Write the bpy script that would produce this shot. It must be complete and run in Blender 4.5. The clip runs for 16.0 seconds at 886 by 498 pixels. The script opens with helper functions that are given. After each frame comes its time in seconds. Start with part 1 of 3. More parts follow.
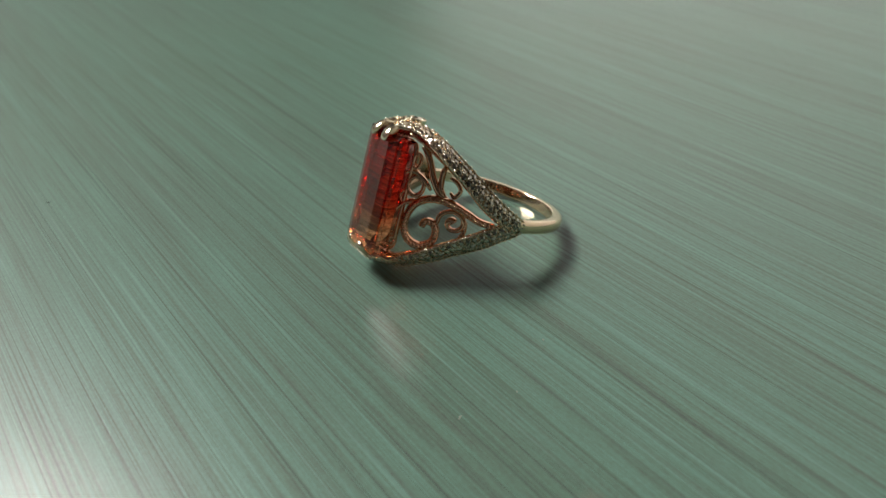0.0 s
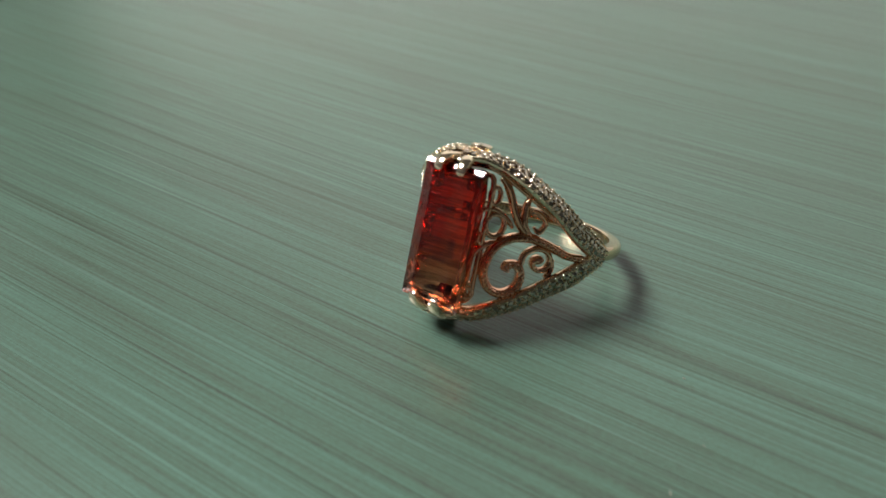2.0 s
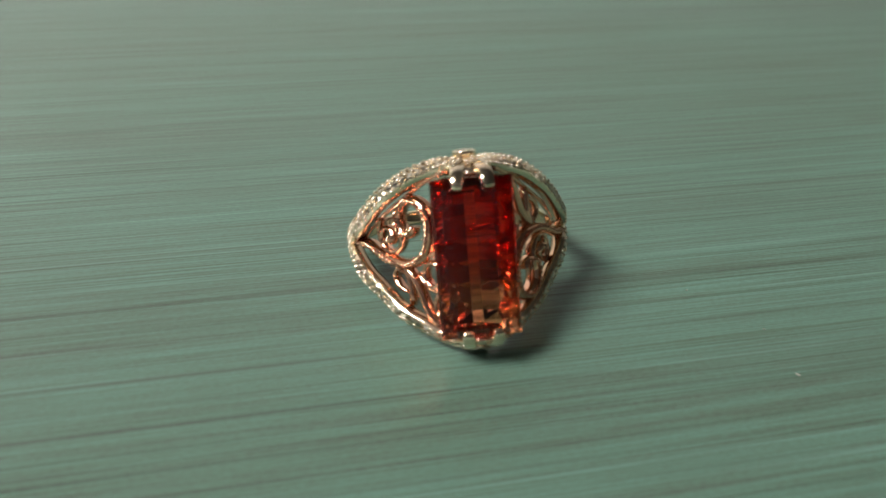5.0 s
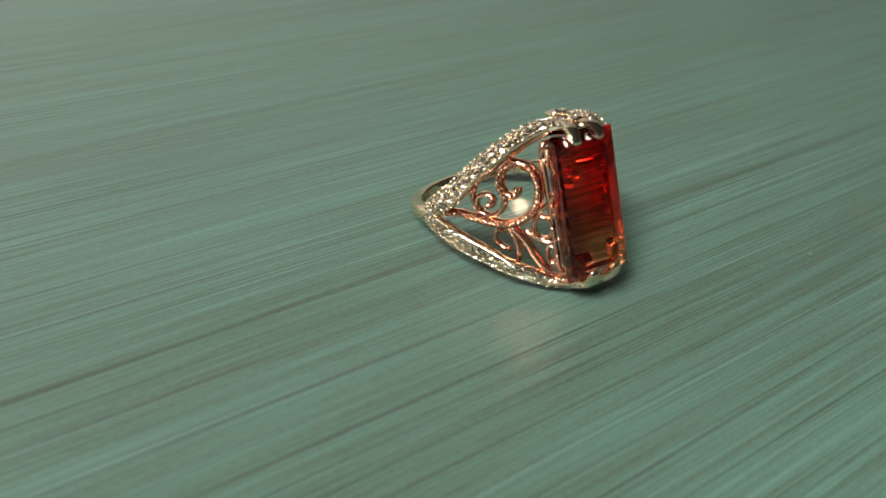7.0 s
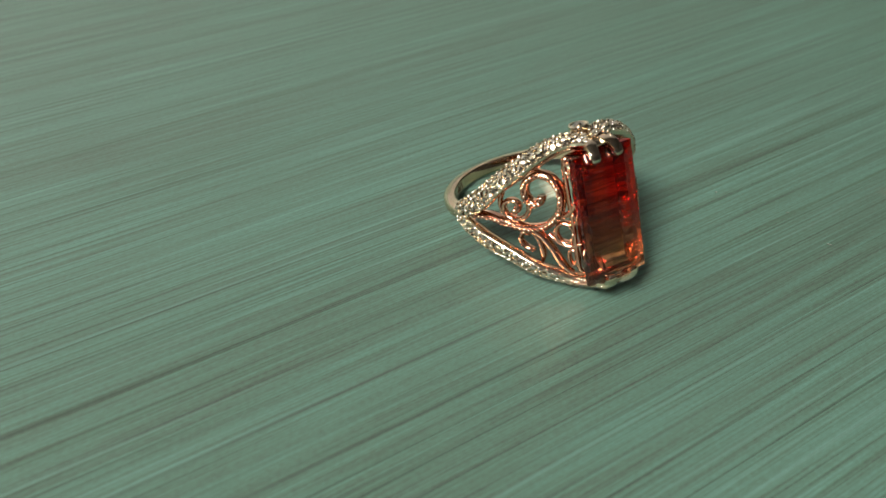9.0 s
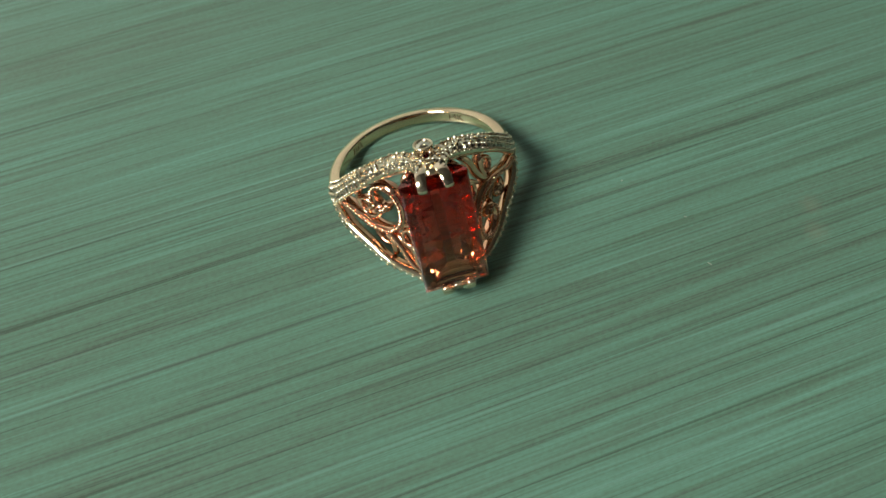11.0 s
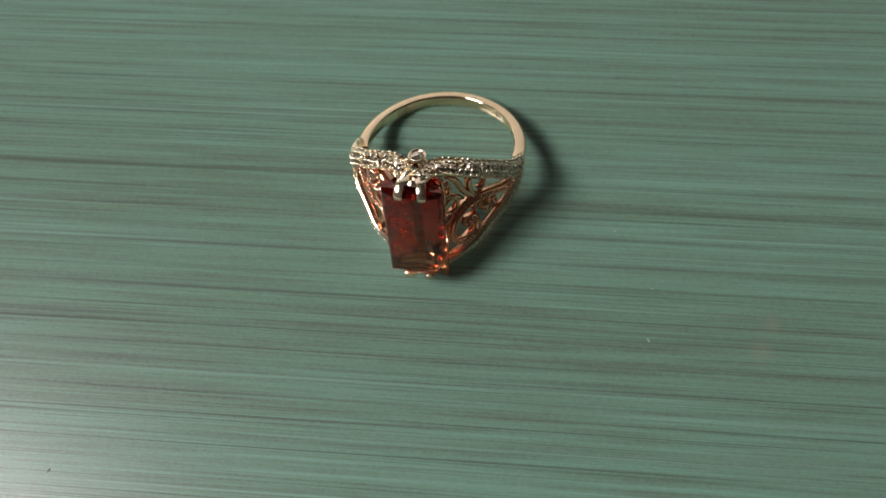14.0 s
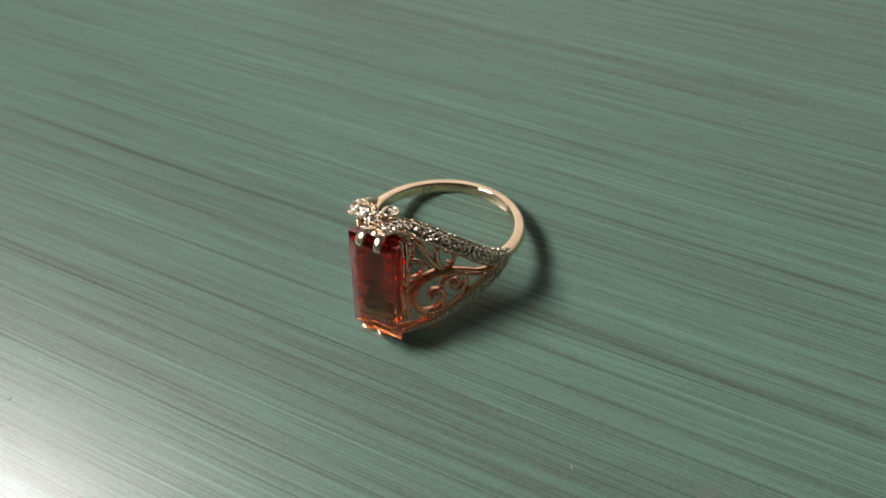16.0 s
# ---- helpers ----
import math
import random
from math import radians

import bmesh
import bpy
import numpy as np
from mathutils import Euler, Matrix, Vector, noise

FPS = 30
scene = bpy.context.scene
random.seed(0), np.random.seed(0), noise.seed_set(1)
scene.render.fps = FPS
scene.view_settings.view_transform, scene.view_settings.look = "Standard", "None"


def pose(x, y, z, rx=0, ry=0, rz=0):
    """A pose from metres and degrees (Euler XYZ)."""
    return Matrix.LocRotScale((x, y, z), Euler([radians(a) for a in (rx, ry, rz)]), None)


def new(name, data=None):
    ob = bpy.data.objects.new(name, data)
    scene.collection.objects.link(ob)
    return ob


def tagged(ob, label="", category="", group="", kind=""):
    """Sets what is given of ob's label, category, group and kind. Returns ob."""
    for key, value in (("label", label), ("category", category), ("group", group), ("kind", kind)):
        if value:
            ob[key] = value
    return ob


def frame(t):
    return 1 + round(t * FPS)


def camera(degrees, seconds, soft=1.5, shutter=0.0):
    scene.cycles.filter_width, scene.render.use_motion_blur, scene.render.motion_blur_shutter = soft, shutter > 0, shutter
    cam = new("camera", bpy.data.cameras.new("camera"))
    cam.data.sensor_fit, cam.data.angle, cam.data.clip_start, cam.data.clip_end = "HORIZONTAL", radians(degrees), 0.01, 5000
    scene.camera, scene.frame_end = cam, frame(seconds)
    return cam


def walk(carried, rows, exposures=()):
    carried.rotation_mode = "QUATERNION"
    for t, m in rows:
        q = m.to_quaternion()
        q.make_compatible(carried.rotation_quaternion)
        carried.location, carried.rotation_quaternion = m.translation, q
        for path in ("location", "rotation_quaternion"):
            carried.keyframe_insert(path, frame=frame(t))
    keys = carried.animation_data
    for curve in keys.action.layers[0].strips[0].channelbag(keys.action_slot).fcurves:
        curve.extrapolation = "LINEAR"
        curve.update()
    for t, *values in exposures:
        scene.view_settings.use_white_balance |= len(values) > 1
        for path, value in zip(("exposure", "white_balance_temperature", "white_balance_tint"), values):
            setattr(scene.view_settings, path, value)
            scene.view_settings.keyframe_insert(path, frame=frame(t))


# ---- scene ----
cam = camera(54.35, 16.0, soft=1.35, shutter=0.2)
cam.data.dof.use_dof = True
cam.data.dof.focus_distance = 0.084
cam.data.dof.aperture_fstop = 38.0
MM = 0.001
LEVEL = pose(0, -12.9 * MM, 0.15 * MM, 0.6) @ pose(0, 12.9 * MM, 0)
# seconds, place in metres, turn in degrees
ROWS = [
    (0.0, 0.07169, -0.04403, 0.05048, 57.60, 2.84, 59.67),
    (0.5, 0.06102, -0.04833, 0.05144, 55.03, 1.17, 54.81),
    (1.0, 0.05422, -0.05204, 0.04923, 56.76, 0.42, 50.66),
    (1.5, 0.04613, -0.05518, 0.04993, 55.88, 0.18, 45.59),
    (2.0, 0.03807, -0.06103, 0.04855, 56.25, -0.67, 38.82),
    (2.5, 0.02955, -0.06538, 0.04850, 55.94, -0.78, 33.81),
    (3.0, 0.02316, -0.06635, 0.04863, 56.06, 0.01, 29.01),
    (3.5, 0.01637, -0.06691, 0.04832, 56.13, 0.95, 22.92),
    (3.7, 0.01431, -0.06581, 0.04743, 56.56, 0.85, 18.99),
    (5.8, -0.02964, -0.06496, 0.04485, 57.01, -3.88, -20.19),
    (6.0, -0.03355, -0.06402, 0.04504, 56.78, -4.12, -22.62),
    (6.5, -0.04384, -0.06000, 0.04508, 56.53, -4.90, -28.82),
    (7.0, -0.04566, -0.05824, 0.04478, 56.22, -4.64, -30.83),
    (7.5, -0.04581, -0.05835, 0.04498, 55.91, -4.62, -30.62),
    (8.0, -0.04550, -0.05867, 0.04600, 55.01, -4.20, -30.33),
    (8.2, -0.04620, -0.05887, 0.04799, 53.90, -3.87, -30.07),
    (10.3, -0.01968, -0.05433, 0.07155, 37.43, 3.10, -19.06),
    (10.5, -0.01426, -0.05417, 0.07373, 35.67, 3.76, -17.46),
    (11.0, -0.00968, -0.05205, 0.07580, 30.13, 1.51, -15.24),
    (11.5, -0.00577, -0.04702, 0.08000, 27.18, 0.93, -13.06),
    (12.0, -0.00481, -0.04529, 0.08418, 24.70, 0.22, -9.60),
    (12.5, -0.00232, -0.04382, 0.08929, 22.59, 0.06, -5.77),
    (13.0, 0.00166, -0.04222, 0.09228, 19.68, 0.14, -0.51),
    (13.5, 0.00606, -0.04369, 0.09097, 19.33, 1.26, 3.26),
    (14.0, 0.01146, -0.04158, 0.09151, 19.14, 3.02, 9.12),
    (14.5, 0.01510, -0.03733, 0.09182, 20.02, 4.39, 15.49),
    (15.0, 0.02328, -0.03829, 0.09183, 22.77, 5.46, 21.15),
    (15.5, 0.03416, -0.04030, 0.09056, 26.73, 7.22, 26.07),
    (16.0, 0.03833, -0.04202, 0.08684, 31.88, 8.10, 30.52),
]
# seconds, stops, kelvin, tint
EXPOSURE = [(0.0, 0.0, 6500, 10), (8.0, 0.18, 6500, 10), (10.5, 0.16, 6550, -2), (11.0, 0.12, 6500, -5), (12.5, -0.04, 6300, -3), (13.0, -0.03, 6380, 4), (13.5, -0.02, 6450, 10), (14.5, 0.02, 6550, 14), (16.0, 0.08, 6550, 17)]
walk(cam, [(t, LEVEL @ pose(x, y, z, rx, ry, rz)) for t, x, y, z, rx, ry, rz in ROWS], EXPOSURE)

# ---- world ----
world = bpy.data.worlds.new("world")
world.use_nodes = True
scene.world = world
world.node_tree.nodes["Background"].inputs["Color"].default_value = (0.5, 0.55, 0.6, 1)
world.node_tree.nodes["Background"].inputs["Strength"].default_value = 0.006
PANEL = 59.0      # strength of the ceiling panel



# ---- materials ----
def material(name):
    m = bpy.data.materials.new(name)
    m.use_nodes = True
    return m, m.node_tree.nodes, m.node_tree.links, m.node_tree.nodes["Principled BSDF"]


def ramp(nodes, stops):
    r = nodes.new("ShaderNodeValToRGB")
    while len(r.color_ramp.elements) < len(stops):
        r.color_ramp.elements.new(0.5)
    for e, (p, c) in zip(r.color_ramp.elements, stops):
        e.position, e.color = p, (*c, 1)
    return r


def noise_at(nodes, links, source, scale, turn, detail, rough=0.5):
    mp = nodes.new("ShaderNodeMapping")
    mp.inputs["Scale"].default_value = scale
    mp.inputs["Rotation"].default_value = (0, 0, radians(turn))
    n = nodes.new("ShaderNodeTexNoise")
    n.inputs["Scale"].default_value = 1.0
    n.inputs["Detail"].default_value = detail
    n.inputs["Roughness"].default_value = rough
    links.new(source, mp.inputs["Vector"])
    links.new(mp.outputs["Vector"], n.inputs["Vector"])
    return n.outputs["Fac"]


def mixed(nodes, links, a, b, fac):
    m = nodes.new("ShaderNodeMath")
    m.operation = "MULTIPLY_ADD"
    links.new(b, m.inputs[0])
    m.inputs[1].default_value = fac
    if isinstance(a, float):
        m.inputs[2].default_value = a
    else:
        links.new(a, m.inputs[2])
    return m.outputs[0]


def metal(name, colour, rough, bump=0.02, scale=2500.0):
    m, nodes, links, p = material(name)
    p.inputs["Metallic"].default_value = 1.0
    tc = nodes.new("ShaderNodeTexCoord")
    n = noise_at(nodes, links, tc.outputs["Object"], (scale * 0.2, scale * 0.2, scale * 0.2), 0, 3)
    r = ramp(nodes, [(0.3, tuple(c * 0.9 for c in colour)), (0.7, colour)])
    links.new(n, r.inputs["Fac"])
    links.new(r.outputs["Color"], p.inputs["Base Color"])
    f = noise_at(nodes, links, tc.outputs["Object"], (scale, scale, scale), 0, 4)
    rr = nodes.new("ShaderNodeMapRange")
    rr.inputs["To Min"].default_value, rr.inputs["To Max"].default_value = rough * 0.7, rough * 1.3
    links.new(f, rr.inputs["Value"])
    links.new(rr.outputs["Result"], p.inputs["Roughness"])
    b = nodes.new("ShaderNodeBump")
    b.inputs["Strength"].default_value = bump
    b.inputs["Distance"].default_value = 0.0001
    links.new(f, b.inputs["Height"])
    links.new(b.outputs["Normal"], p.inputs["Normal"])
    return m


CHAMPAGNE = metal("champagne_gold", (0.94, 0.73, 0.49), 0.08)
WHITE_GOLD = metal("white_gold", (0.97, 0.80, 0.60), 0.15)
ROSE = metal("rose_gold", (0.88, 0.51, 0.35), 0.13)
# rose gold with the shade between the arms put into its colour
SHADED_LINING = metal("shaded_rose_gold", (0.66, 0.41, 0.26), 0.14)


def glass(name, colour, ior, rough=0.0, clear=1.0):
    m, nodes, links, p = material(name)
    p.inputs["Base Color"].default_value = (*colour, 1)
    p.inputs["Transmission Weight"].default_value = clear
    p.inputs["Roughness"].default_value = rough
    p.inputs["IOR"].default_value = ior
    return m


DIAMOND = glass("diamond", (0.98, 0.87, 0.73), 2.4, 0.02)
DIAMOND.node_tree.nodes["Principled BSDF"].inputs["Metallic"].default_value = 0.5      # light turned back by the cut


def topaz():
    m, nodes, links, p = material("imperial_topaz")
    p.inputs["Transmission Weight"].default_value = 1.0
    p.inputs["Roughness"].default_value = 0.015
    p.inputs["IOR"].default_value = 1.63
    tc = nodes.new("ShaderNodeTexCoord")
    sep = nodes.new("ShaderNodeSeparateXYZ")
    links.new(tc.outputs["Object"], sep.inputs["Vector"])
    mr = nodes.new("ShaderNodeMapRange")
    mr.inputs["From Min"].default_value, mr.inputs["From Max"].default_value = -0.0062, 0.0062
    links.new(sep.outputs["Z"], mr.inputs["Value"])
    n = noise_at(nodes, links, tc.outputs["Object"], (120, 120, 900), 0, 2)
    f = mixed(nodes, links, mr.outputs["Result"], n, 0.12)
    r = ramp(nodes, [(0.20, (1.0, 0.50, 0.24)), (0.30, (0.99, 0.28, 0.11)), (0.40, (0.98, 0.11, 0.04)), (0.56, (0.97, 0.014, 0.005)), (1.0, (0.94, 0.005, 0.002))])
    links.new(f, r.inputs["Fac"])
    # dark bands across the stone, painted in for reflections of the pavilion steps
    band = noise_at(nodes, links, tc.outputs["Object"], (30, 30, 2300), 0, 3, 0.7)
    br = ramp(nodes, [(0.43, (0.40, 0.30, 0.27)), (0.54, (1, 1, 1))])
    links.new(band, br.inputs["Fac"])
    mul = nodes.new("ShaderNodeMix")
    mul.data_type, mul.blend_type = "RGBA", "MULTIPLY"
    mul.inputs["Factor"].default_value = 1.0
    links.new(r.outputs["Color"], mul.inputs["A"])
    links.new(br.outputs["Color"], mul.inputs["B"])
    # the stone is paler along its keel
    deep = nodes.new("ShaderNodeMapRange")
    deep.inputs["From Min"].default_value, deep.inputs["From Max"].default_value = -0.0103, -0.0098
    deep.inputs["To Max"].default_value = 0.45
    links.new(sep.outputs["Y"], deep.inputs["Value"])
    keel = nodes.new("ShaderNodeMix")
    keel.data_type = "RGBA"
    links.new(deep.outputs["Result"], keel.inputs["Factor"])
    links.new(mul.outputs["Result"], keel.inputs["A"])
    keel.inputs["B"].default_value = (0.95, 0.36, 0.20, 1)
    links.new(keel.outputs["Result"], p.inputs["Base Color"])
    return m


TOPAZ = topaz()


def plain(name, colour, rough, scale=30.0):
    m, nodes, links, p = material(name)
    tc = nodes.new("ShaderNodeTexCoord")
    n = noise_at(nodes, links, tc.outputs["Object"], (scale, scale, scale), 0, 5)
    r = ramp(nodes, [(0.3, tuple(c * 0.88 for c in colour)), (0.7, colour)])
    links.new(n, r.inputs["Fac"])
    links.new(r.outputs["Color"], p.inputs["Base Color"])
    p.inputs["Roughness"].default_value = rough
    return m


TABLE_H = 0.75
GRAIN = 5.0      # degrees from the x axis

# the boldest dark streaks: across the grain, half width, depth, from and to along the grain (mm)
STREAKS = [(9.7, 0.30, 0.30, 0, 90), (5.4, 0.25, 0.32, -70, 70), (2.2, 0.22, 0.35, -70, -8), (-0.4, 0.22, 0.42, -34, 60),
           (-1.9, 0.34, 0.62, -70, 4), (-2.5, 0.30, 0.50, 8, 70), (-5.2, 0.50, 0.36, 14, 70), (-7.8, 0.20, 0.32, 18, 70),
           (-10.0, 0.18, 0.34, -34, -4), (-11.7, 0.30, 0.66, -70, -6), (-12.0, 0.40, 0.60, 6, 70), (-14.8, 0.18, 0.42, -52, -18),
           (-16.3, 0.22, 0.46, 10, 60), (-16.9, 0.48, 0.56, -46, 8), (-19.6, 0.34, 0.52, 8, 48), (-20.4, 0.30, 0.56, -70, 42),
           (-23.0, 0.20, 0.46, 14, 70), (-25.4, 0.24, 0.42, -40, 70), (-27.8, 0.18, 0.52, 4, 60)]


def laminate():
    m, nodes, links, p = material("streaked_green_laminate")
    tc = nodes.new("ShaderNodeTexCoord")
    turned = nodes.new("ShaderNodeMapping")
    turned.inputs["Rotation"].default_value = (0, 0, radians(-GRAIN))
    links.new(tc.outputs["Object"], turned.inputs["Vector"])
    src = turned.outputs["Vector"]
    wide = noise_at(nodes, links, src, (5, 85, 1), 0, 2, 0.5)
    mid = noise_at(nodes, links, src, (10, 420, 1), 0, 3, 0.6)
    fine = noise_at(nodes, links, src, (22, 1600, 1), 0, 3, 0.6)
    hair = noise_at(nodes, links, src, (60, 5200, 1), 0, 2, 0.6)
    grit = noise_at(nodes, links, src, (2200, 3600, 1), 0, 2, 0.6)
    f = mixed(nodes, links, -0.32, wide, 0.16)
    f = mixed(nodes, links, f, mid, 0.20)
    f = mixed(nodes, links, f, fine, 0.42)
    f = mixed(nodes, links, f, hair, 0.62)
    f = mixed(nodes, links, f, grit, 0.30)
    r = ramp(nodes, [(0.24, (0.044, 0.049, 0.036)), (0.42, (0.068, 0.100, 0.075)), (0.54, (0.078, 0.134, 0.101)), (0.66, (0.090, 0.166, 0.129)), (0.82, (0.115, 0.212, 0.168))])
    links.new(f, r.inputs["Fac"])
    colour = r.outputs["Color"]
    # thin dark lines drawn along the grain, coarse and hair-fine
    for scale, low, high, tone in (((9, 2300, 1), 0.26, 0.36, (0.76, 0.71, 0.66)), ((14, 5200, 1), 0.29, 0.40, (0.58, 0.54, 0.50))):
        line = noise_at(nodes, links, src, scale, 0, 1, 0.4)
        lr = ramp(nodes, [(low, tone), (high, (1, 1, 1))])
        links.new(line, lr.inputs["Fac"])
        mul = nodes.new("ShaderNodeMix")
        mul.data_type, mul.blend_type = "RGBA", "MULTIPLY"
        mul.inputs["Factor"].default_value = 1.0
        links.new(colour, mul.inputs["A"])
        links.new(lr.outputs["Color"], mul.inputs["B"])
        colour = mul.outputs["Result"]
    # pale mint lines
    pale = noise_at(nodes, links, src, (12, 1900, 1), 0, 1, 0.4)
    pr = nodes.new("ShaderNodeMapRange")
    pr.inputs["From Min"].default_value, pr.inputs["From Max"].default_value = 0.66, 0.76
    pr.inputs["To Max"].default_value = 0.30
    links.new(pale, pr.inputs["Value"])
    mint = nodes.new("ShaderNodeMix")
    mint.data_type = "RGBA"
    links.new(pr.outputs["Result"], mint.inputs["Factor"])
    links.new(colour, mint.inputs["A"])
    mint.inputs["B"].default_value = (0.16, 0.28, 0.235, 1)
    colour = mint.outputs["Result"]
    # the boldest dark streaks, broken along their length
    axes = nodes.new("ShaderNodeSeparateXYZ")
    links.new(src, axes.inputs["Vector"])
    fade = noise_at(nodes, links, src, (45, 900, 1), 0, 2, 0.6)
    for across, half, depth, start, end in STREAKS:
        off = nodes.new("ShaderNodeMath")
        off.operation = "SUBTRACT"
        links.new(axes.outputs["Y"], off.inputs[0])
        off.inputs[1].default_value = across * MM
        size = nodes.new("ShaderNodeMath")
        size.operation = "ABSOLUTE"
        links.new(off.outputs[0], size.inputs[0])
        ragged = mixed(nodes, links, size.outputs[0], fade, half * 1.4 * MM)
        mr = nodes.new("ShaderNodeMapRange")
        mr.inputs["From Min"].default_value, mr.inputs["From Max"].default_value = half * 0.6 * MM, half * 1.4 * MM
        mr.inputs["To Min"].default_value, mr.inputs["To Max"].default_value = depth * 0.9, 0.0
        links.new(ragged, mr.inputs["Value"])
        # the streak thins out towards its ends
        along = nodes.new("ShaderNodeMath")
        along.operation = "SUBTRACT"
        links.new(axes.outputs["X"], along.inputs[0])
        along.inputs[1].default_value = (start + end) / 2 * MM
        reach = nodes.new("ShaderNodeMath")
        reach.operation = "ABSOLUTE"
        links.new(along.outputs[0], reach.inputs[0])
        tail = nodes.new("ShaderNodeMapRange")
        tail.inputs["From Min"].default_value, tail.inputs["From Max"].default_value = ((end - start) / 2 - 6) * MM, ((end - start) / 2 + 6) * MM
        tail.inputs["To Min"].default_value, tail.inputs["To Max"].default_value = 1.0, 0.0
        links.new(reach.outputs[0], tail.inputs["Value"])
        both = nodes.new("ShaderNodeMath")
        both.operation = "MULTIPLY"
        links.new(mr.outputs["Result"], both.inputs[0])
        links.new(tail.outputs["Result"], both.inputs[1])
        mx = nodes.new("ShaderNodeMix")
        mx.data_type = "RGBA"
        links.new(both.outputs[0], mx.inputs["Factor"])
        links.new(colour, mx.inputs["A"])
        mx.inputs["B"].default_value = (0.034, 0.034, 0.025, 1)
        colour = mx.outputs["Result"]
    # two pale old scuffs
    for x, y, size in ((37.9, -14.4, 1.3), (37.0, -17.6, 1.6)):
        gap = nodes.new("ShaderNodeVectorMath")
        gap.operation = "DISTANCE"
        gap.inputs[1].default_value = (x * MM, y * MM, TABLE_H)
        links.new(tc.outputs["Object"], gap.inputs[0])
        away = mixed(nodes, links, gap.outputs["Value"], grit, 0.0016)
        mr = nodes.new("ShaderNodeMapRange")
        mr.inputs["From Min"].default_value, mr.inputs["From Max"].default_value = 0.0008, (size + 0.8) * MM
        mr.inputs["To Min"].default_value, mr.inputs["To Max"].default_value = 0.2, 0.0
        links.new(away, mr.inputs["Value"])
        mx = nodes.new("ShaderNodeMix")
        mx.data_type = "RGBA"
        links.new(mr.outputs["Result"], mx.inputs["Factor"])
        links.new(colour, mx.inputs["A"])
        mx.inputs["B"].default_value = (0.22, 0.17, 0.13, 1)
        colour = mx.outputs["Result"]
    links.new(colour, p.inputs["Base Color"])
    p.inputs["Roughness"].default_value = 0.30
    p.inputs["IOR"].default_value = 1.53
    b = nodes.new("ShaderNodeBump")
    b.inputs["Strength"].default_value = 0.3
    b.inputs["Distance"].default_value = 0.00005
    links.new(f, b.inputs["Height"])
    links.new(b.outputs["Normal"], p.inputs["Normal"])
    return m


LAMINATE = laminate()
WALL = plain("wall_paint", (0.07, 0.07, 0.068), 0.8, 4)
PALE_WALL = plain("pale_wall_paint", (0.84, 0.84, 0.82), 0.8, 4)
DARK_WALL = plain("dark_wall_paint", (0.06, 0.06, 0.06), 0.8, 4)
CEILING = plain("ceiling_paint", (0.14, 0.135, 0.13), 0.9, 4)
FLOOR = plain("floor_vinyl", (0.12, 0.11, 0.09), 0.6, 8)
STEEL = metal("painted_steel", (0.35, 0.35, 0.35), 0.4, 0.02, 400.0)


def emitter(name, colour, strength):
    m, nodes, links, p = material(name)
    p.inputs["Base Color"].default_value = (0.8, 0.8, 0.8, 1)
    p.inputs["Emission Color"].default_value = (*colour, 1)
    p.inputs["Emission Strength"].default_value = strength
    return m


PANEL_GLOW = emitter("panel_diffuser", (1.0, 0.97, 0.93), PANEL)


# ---- mesh helpers (lengths in metres) ----
def mesh_object(name, verts, faces, mat, parent=None, smooth=True, label=""):
    me = bpy.data.meshes.new(name)
    me.from_pydata([tuple(v) for v in verts], [], faces)
    me.materials.append(mat)
    if smooth:
        me.polygons.foreach_set("use_smooth", [True] * len(me.polygons))
    me.update()
    ob = new(name, me)
    if parent is not None:
        ob.parent = parent
    if label:
        ob["label"] = label
    return ob


def part(name, bm, mat, parent=None, label="", smooth=False):
    me = bpy.data.meshes.new(name)
    bm.to_mesh(me)
    bm.free()
    me.materials.append(mat)
    if smooth:
        me.polygons.foreach_set("use_smooth", [True] * len(me.polygons))
    ob = new(name, me)
    if parent is not None:
        ob.parent = parent
    if label:
        ob["label"] = label
    return ob


def box(x0, x1, y0, y1, z0, z1, bevel=0.0):
    bm = bmesh.new()
    bmesh.ops.create_cube(bm, size=1.0)
    bmesh.ops.transform(bm, matrix=Matrix.Translation(((x0 + x1) / 2, (y0 + y1) / 2, (z0 + z1) / 2)) @ Matrix.Diagonal((x1 - x0, y1 - y0, z1 - z0, 1)), verts=bm.verts)
    if bevel:
        bmesh.ops.bevel(bm, geom=bm.edges[:], offset=bevel, segments=2, affect="EDGES")
    return bm


def smooth_path(points, count):
    """Catmull-Rom curve through the points, evenly spaced."""
    p = np.array(points, float)
    p = np.vstack([2 * p[0] - p[1], p, 2 * p[-1] - p[-2]])
    out = []
    for i in range(1, len(p) - 2):
        for t in np.linspace(0, 1, 24, endpoint=False):
            a, b, c, d = p[i - 1:i + 3]
            out.append(0.5 * (2 * b + (c - a) * t + (2 * a - 5 * b + 4 * c - d) * t * t + (3 * b - a - 3 * c + d) * t ** 3))
    out.append(p[-2])
    out = np.array(out)
    d = np.r_[0, np.cumsum(np.linalg.norm(np.diff(out, axis=0), axis=1))]
    s = np.linspace(0, d[-1], count)
    return np.stack([np.interp(s, d, out[:, k]) for k in range(3)], 1)


def frames(path, normals):
    """Tangent, normal and side for every point of a path."""
    tan = np.gradient(path, axis=0)
    tan /= np.linalg.norm(tan, axis=1)[:, None]
    nor = np.broadcast_to(np.array(normals, float), path.shape).copy()
    nor -= tan * (nor * tan).sum(1)[:, None]
    nor /= np.linalg.norm(nor, axis=1)[:, None]
    return tan, nor, np.cross(tan, nor)


